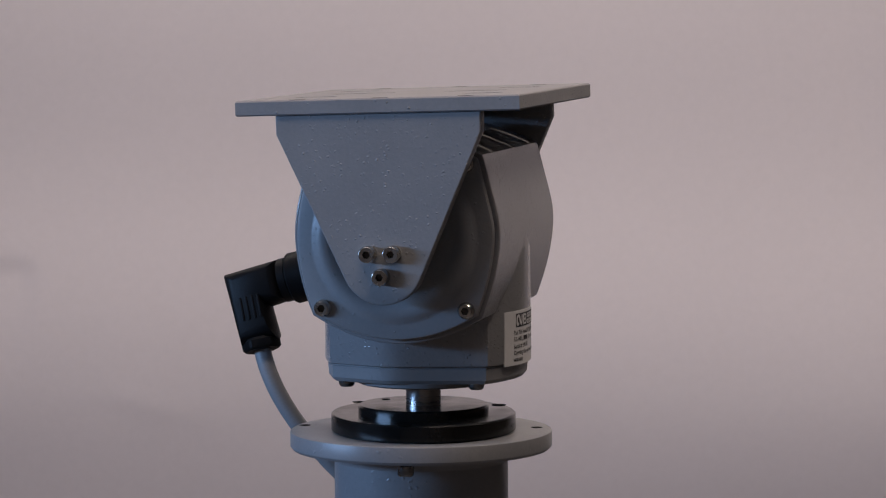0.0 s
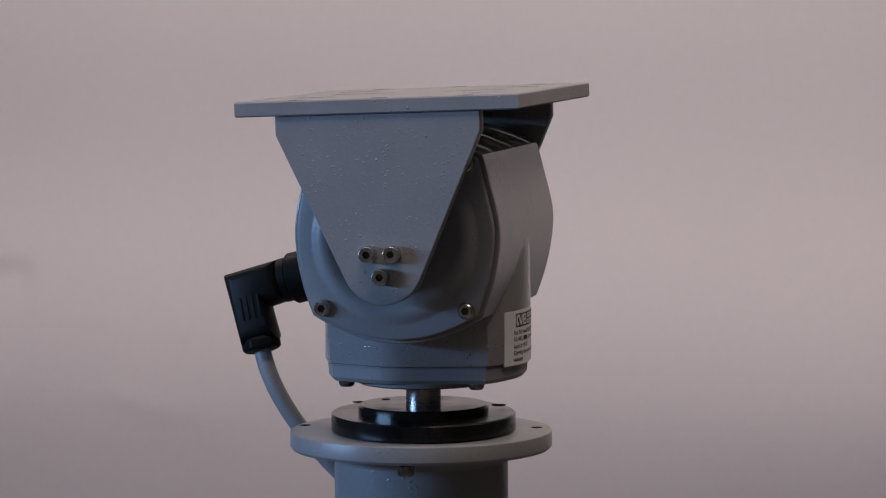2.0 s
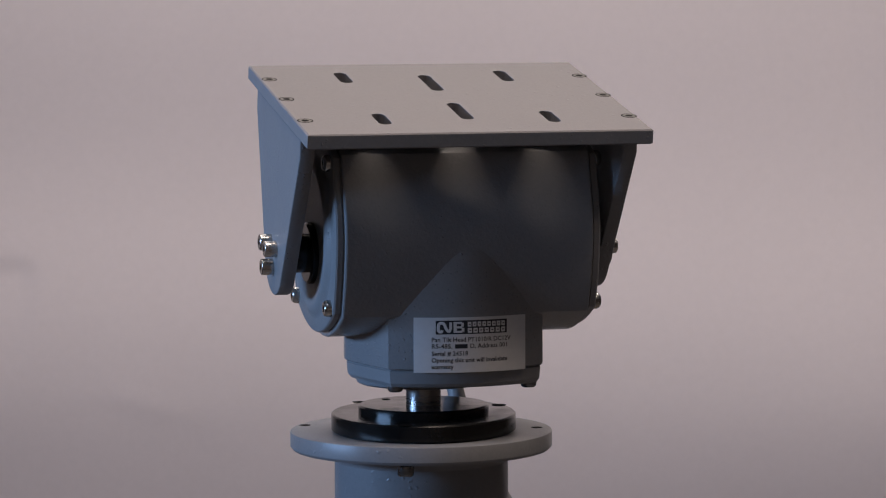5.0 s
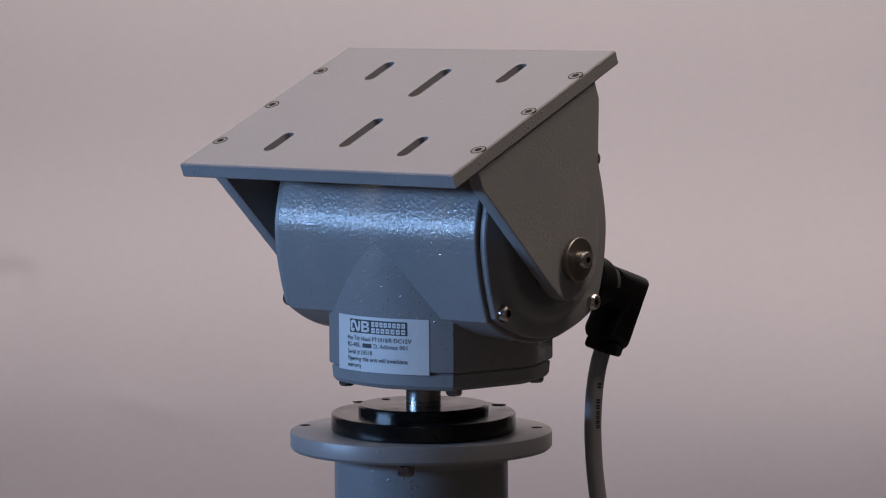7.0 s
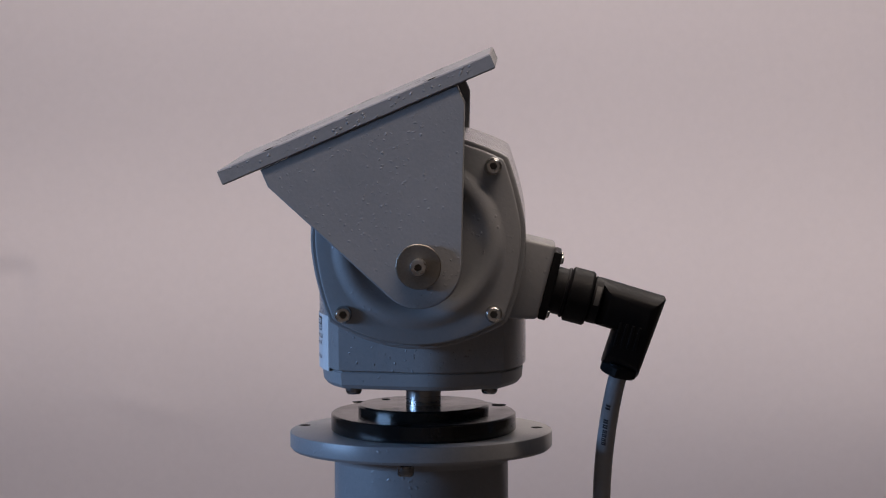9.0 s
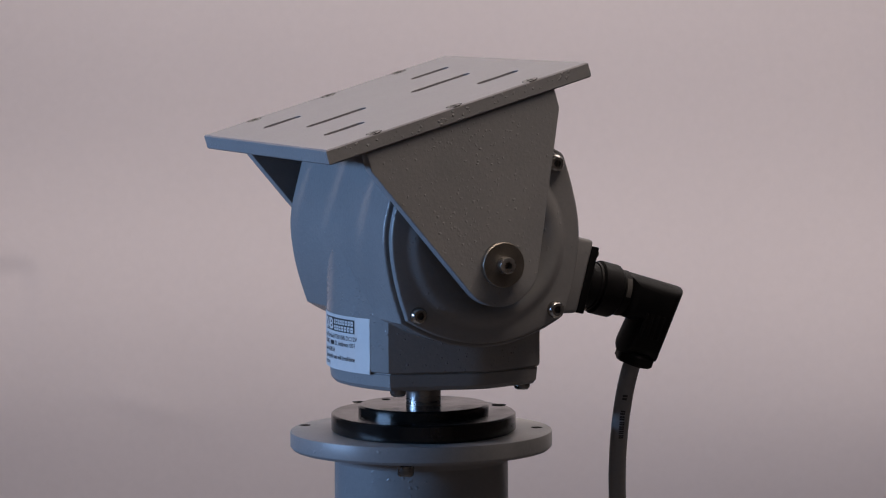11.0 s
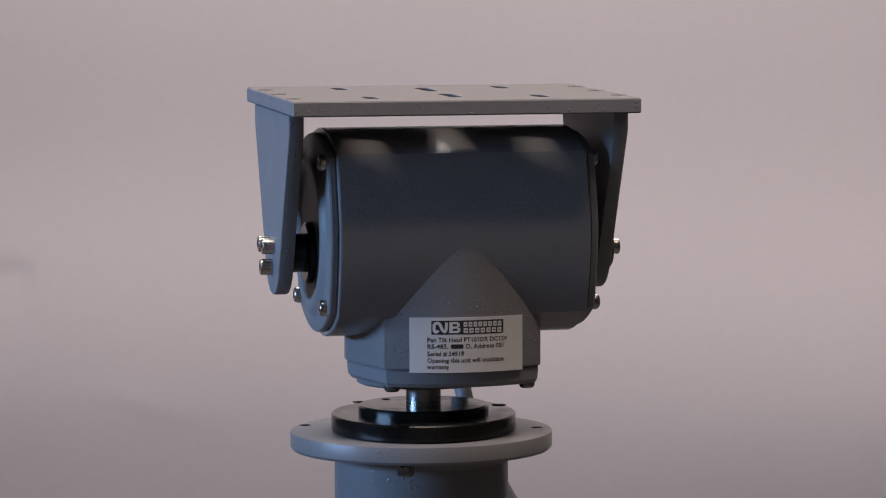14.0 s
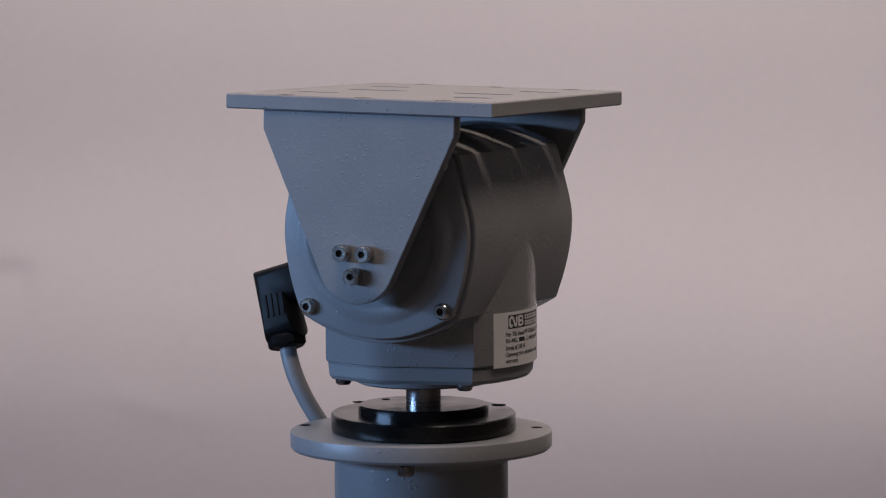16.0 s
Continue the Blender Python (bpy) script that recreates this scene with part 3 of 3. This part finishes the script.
for y, z in ((6.6, 4.6), (-6.0, 4.6), (0.2, -7.0)):
    cap_screw("arm_bolt", plate, (-80.6, y, z), "x", -1, 4.3, 6.4, 0.0, STEEL, "shiny steel socket-head bolt")
bm = bmesh.new()
lathe(bm, [(5.0, 97.4), (5.0, 99.3), (11.2, 99.3), (11.4, 99.7), (11.4, 101.8), (11.0, 102.3), (3.6, 102.3)], (0, 0, 0), "x", 48)
finish("hub_washer", bm, WASHER, plate, "large dull steel washer")
cap_screw("hub_bolt", plate, (102.2, 0, 0), "x", 1, 4.3, 5.4, 0.0, STEEL, "steel socket-head bolt on the washer")

# ---------------------------------------------------------------- socket box, plug and cable
CX, BOX_X = 50.6, 46.0
U, W = Vector((0, 0.966, -0.259)), Vector((0, -0.259, -0.966))
SOCK = Vector((CX, 67.3, -12.3))


def at(u, w, x=0.0):
    return SOCK + U * u + W * w + Vector((x, 0, 0))


LEAN_W = (W + Vector((-0.215, 0, 0))).normalized()      # the plug is turned a little on its axis
LEAN_X = LEAN_W.cross(U).normalized()
LEAN_X = LEAN_X if LEAN_X.x > 0 else -LEAN_X


def leaning(u, w, x=0.0):
    return SOCK + W * 3.3 + U * u + LEAN_W * (w - 3.3) + LEAN_X * x


def hull_box(bm, a, b, bevel):
    """Eight corners, four and four, joined to a box with rounded edges."""
    vs = [bm.verts.new(p) for p in a + b]
    fs = [(0, 3, 2, 1), (4, 5, 6, 7)] + [(i, (i + 1) % 4, 4 + (i + 1) % 4, 4 + i) for i in range(4)]
    made = [bm.faces.new([vs[i] for i in f]) for f in fs]
    es = list({e for f in made for e in f.edges})
    bmesh.ops.bevel(bm, geom=es, offset=bevel, segments=3, affect="EDGES", profile=0.5)


def socket_box():
    bm = bmesh.new()
    a = [Vector((BOX_X - 19, 40, -29.5)), Vector((BOX_X + 19.5, 40, -29.5)), Vector((BOX_X + 19.5, 40, 14.5)), Vector((BOX_X - 19, 40, 14.5))]
    b = [at(-2.2, 19.5, BOX_X - CX - 17.5), at(-2.2, 19.5, BOX_X - CX + 17.5), at(-2.2, -19.5, BOX_X - CX + 17.5), at(-2.2, -19.5, BOX_X - CX - 17.5)]
    hull_box(bm, a, b, 2.2)
    box = finish("socket_box", bm, PAINT_CAST, head, "grey cast box for the cable socket", LIFT)
    bm = bmesh.new()
    a = [at(-2.4, 19.0, BOX_X - CX - 17), at(-2.4, 19.0, BOX_X - CX + 17), at(-2.4, -16.5, BOX_X - CX + 17), at(-2.4, -16.5, BOX_X - CX - 17)]
    b = [p + U * 4.2 for p in a]
    hull_box(bm, a, b, 0.7)
    finish("socket_flange", bm, PLASTIC, box, "black square socket flange", LIFT)
    for w in (15.5, -13.0):
        for x in (BOX_X - CX - 13.5, BOX_X - CX + 13.5):
            turned(box, "flange_screw", [(2.3, 1.0), (2.3, 2.6), (1.6, 3.2), (0.6, 3.3)], w, x, STEEL)
    return box


def turned(parent, name, profile, w, x, material, text="", n=28, knurl=0.0):
    """A turned piece on the plug's axis: (radius, distance along it)."""
    bm = bmesh.new()
    rings = []
    for r, u in profile:
        rings.append([at(u, w + math.sin(2 * math.pi * i / n) * (r + (knurl if i % 2 else 0)), x + math.cos(2 * math.pi * i / n) * (r + (knurl if i % 2 else 0))) for i in range(n)])
    loft(bm, rings)
    return finish(name, bm, material, parent, text, LIFT, 35)


def plug():
    box = socket_box()
    turned(box, "socket_barrel", [(11.6, 1.6), (12.2, 2.2), (12.2, 9.2)], 3.4, 0, PLASTIC)
    bm = bmesh.new()
    # angled body: a side outline drawn round to both cheeks
    outline = [(25.5, -8.6), (58.6, -7.6), (59.4, -6.6), (56.2, 35.0), (35.6, 33.6), (36.2, 15.5), (25.5, 14.6)]
    mid = Vector((44.5, 4.0))
    rings = []
    for x, k in ((-10.4, 8.3), (-9.8, 6.0), (-8.6, 3.9), (-6.6, 2.0), (-3.6, 0.5), (0, 0), (3.6, 0.5), (6.6, 2.0), (8.6, 3.9), (9.8, 6.0), (10.4, 8.3)):
        row = []
        for u, w in outline:
            d = Vector((u, w)) - mid
            d = d * (1 - k / d.length)
            row.append(leaning(mid.x + d.x, mid.y + d.y, x))
        rings.append(row)
    loft(bm, rings)
    elbow = finish("angled_plug", bm, PLASTIC, head, "black right-angled cable plug", LIFT, 30)
    turned(elbow, "coupling_ring", [(11.6, 7.4), (12.9, 7.9), (13.2, 8.8), (12.6, 9.6), (12.2, 10.2)], 3.4, 0, PLASTIC)
    turned(elbow, "coupling_ring", [(12.2, 9.6), (13.9, 10.4), (13.9, 20.5), (13.0, 21.6), (11.0, 21.6)], 3.4, 0, PLASTIC, "black knurled coupling ring", 72, 0.24)
    turned(elbow, "neck", [(11.0, 21.4), (12.2, 22.4), (12.2, 26.6)], 3.2, 0, PLASTIC)
    bm = bmesh.new()
    rings = []
    for i in range(7):
        a = radians(-40 + 8 * i)
        rings.append([at(u, 3.2 + r * math.sin(a), r * math.cos(a)) for r, u in ((12.0, 23.4), (12.6, 23.4), (12.6, 26.0), (12.0, 26.0))])
    loft(bm, rings)
    finish("tape_strip", bm, GASKET, elbow, "small grey strip on the plug's neck", LIFT)
    for side in (-1, 1):
        for k in range(4):
            bm = bmesh.new()
            u = 39.0 + 3.4 * k
            a = [leaning(u, 8.5, side * 9.6), leaning(u + 1.5, 8.5, side * 9.6), leaning(u + 1.5, 21.5, side * 9.6), leaning(u, 21.5, side * 9.6)]
            b = [p + Vector((side * 1.3, 0, 0)) for p in a]
            hull_box(bm, a, b, 0.35)
            finish("grip_rib", bm, PLASTIC, elbow, "", LIFT)
    # gland
    bm = bmesh.new()
    rings = []
    n = 36
    for r, w, flat in ((9.2, 31.6, 0.0), (9.3, 32.6, 0.6), (9.6, 33.0, 1.0), (9.6, 37.0, 1.0), (9.0, 38.2, 0.5), (6.0, 38.4, 0.0)):
        row = []
        for i in range(n):
            a = 2 * math.pi * i / n
            k = r * (1 + flat * (0.94 / math.cos((a + 0.3) % (math.pi / 3) - math.pi / 6) - 0.94))
            row.append(leaning(46.2 + k * math.cos(a), w, k * math.sin(a)))
        rings.append(row)
    loft(bm, rings)
    finish("cable_gland", bm, PLASTIC, elbow, "", LIFT, 30)


plug()
EXIT = leaning(46.2, 38.0)
SEG, COUNT = 4.5, 96


MARKS = [(17.0, 3.0, 22), (26.0, 2.4, 20), (29.2, 2.4, 20), (32.6, 2.0, 17), (35.2, 2.0, 17), (37.8, 2.0, 17), (40.4, 2.0, 14)]


def cable():
    root = empty("signal_cable", (0, 0, Z0))
    tagged(root, "grey round signal cable hanging from the plug", "cable")
    links = []
    for k in range(COUNT):
        bm = bmesh.new()
        n = 20
        last = k == COUNT - 1
        length = 640.0 if last else SEG
        prof = [(4.6, -0.9), (4.7, -0.8), (4.7, length + 0.8), (4.6, length + 0.9)]
        lathe(bm, prof, (0, 0, 0), "z", n)
        link = finish("cable_link", bm, CABLE, root, "", 0.0, 30)
        links.append(link)
        # printed marks too small to read
        for z, long, turn in [(p - k * SEG, w, a) for p, w, a in MARKS if k == int(p // SEG)]:
            bm = bmesh.new()
            for z0, z1 in ((z, z + long * 0.42), (z + long * 0.58, z + long)):
                rings = []
                for i in range(5):
                    a = radians(turn - 16 + 8 * i)
                    rings.append([(r * math.cos(a), r * math.sin(a), zz) for r, zz in ((4.6, z0), (4.74, z0), (4.74, z1), (4.6, z1))])
                loft(bm, rings)
            finish("print_mark", bm, INK, link)
    return links


links = cable()

# ---------------------------------------------------------------- motion of the head, its plate and the cable


def glide(t, knots):
    """A value that runs evenly between knots, softened where its speed changes."""
    def line(s):
        if s <= knots[0][0]:
            return knots[0][1]
        for (a, p), (b, q) in zip(knots, knots[1:]):
            if s <= b:
                return p + (q - p) * (s - a) / (b - a)
        return knots[-1][1]
    return sum(line(t + d) for d in (-0.1, -0.06, -0.02, 0.02, 0.06, 0.1)) / 6


PAN = [(0.0, 75.78), (2.72, 75.82), (4.2, 36.0), (6.3, -20.3), (9.14, -95.4), (9.93, -95.4), (12.5, -27.1), (14.0, 12.1), (16.0, 65.6), (16.4, 76.3)]
TILT = [(0.0, -1.65), (2.72, -2.15), (4.2, 6.9), (6.3, 20.4), (6.76, 23.0), (9.93, 23.1), (11.3, 14.2), (12.5, 6.6), (13.0, 3.2), (13.2, 2.4), (13.4, 1.9), (13.6, 1.6), (13.8, 1.3), (14.2, 1.0), (16.4, 1.35)]


def cable_line(pan):
    """Poses of the links, in the cable's own space, for a turn of the head in degrees."""
    m = Matrix.Rotation(radians(pan), 3, "Z")
    p0 = m @ EXIT
    d0 = m @ LEAN_W
    p1 = p0 + d0 * (62.0 - 0.2 * p0.x)
    p3 = Vector((138.7 + 0.1 * p0.x, 74.5, -249.6))
    p3.x -= 14.0 * max(0.0, (-pan - 75) / 20)
    p2 = p3 + Vector((-51.5, -11.2, 30.0))
    pts = []
    for i in range(241):
        u = i / 240
        pts.append(p0 * (1 - u) ** 3 + p1 * 3 * u * (1 - u) ** 2 + p2 * 3 * u * u * (1 - u) + p3 * u ** 3)
    # below, it bends down and hangs to the floor
    way = (p3 - p2).normalized()
    for i in range(1, 500):
        way = (way + Vector((0, 0, -0.02))).normalized()
        pts.append(pts[-1] + way)
    # step along the line by the length of a link
    joints, here = [pts[0]], pts[0]
    for p in pts:
        if (p - here).length >= SEG:
            here = here + (p - here).normalized() * SEG
            joints.append(here)
    out = []
    for k in range(COUNT):
        a = joints[k]
        d = joints[k + 1] - a if k < COUNT - 1 else Vector((0, 0, -1))
        d = d.normalized()
        side = m @ Vector((1, 0, 0))
        side = (side - d * side.dot(d)).normalized()
        turn = Matrix((side, d.cross(side), d)).transposed().to_4x4()
        out.append(Matrix.Translation(a * 0.001) @ turn)
    return out


def motions():
    times = [round(0.1 * i, 2) for i in range(161)]
    walk(head, [(t, pose(0, 0, Z0 - PIVOT, 0, 0, glide(t, PAN))) for t in times])
    walk(plate, [(t, pose(0, BY / 1000, PIVOT, glide(t, TILT), 0, 0)) for t in times])
    slow = [round(0.25 * i, 2) for i in range(65)]
    rows = [(t, cable_line(glide(t, PAN))) for t in slow]
    for k, link in enumerate(links):
        walk(link, [(t, poses[k]) for t, poses in rows])


motions()
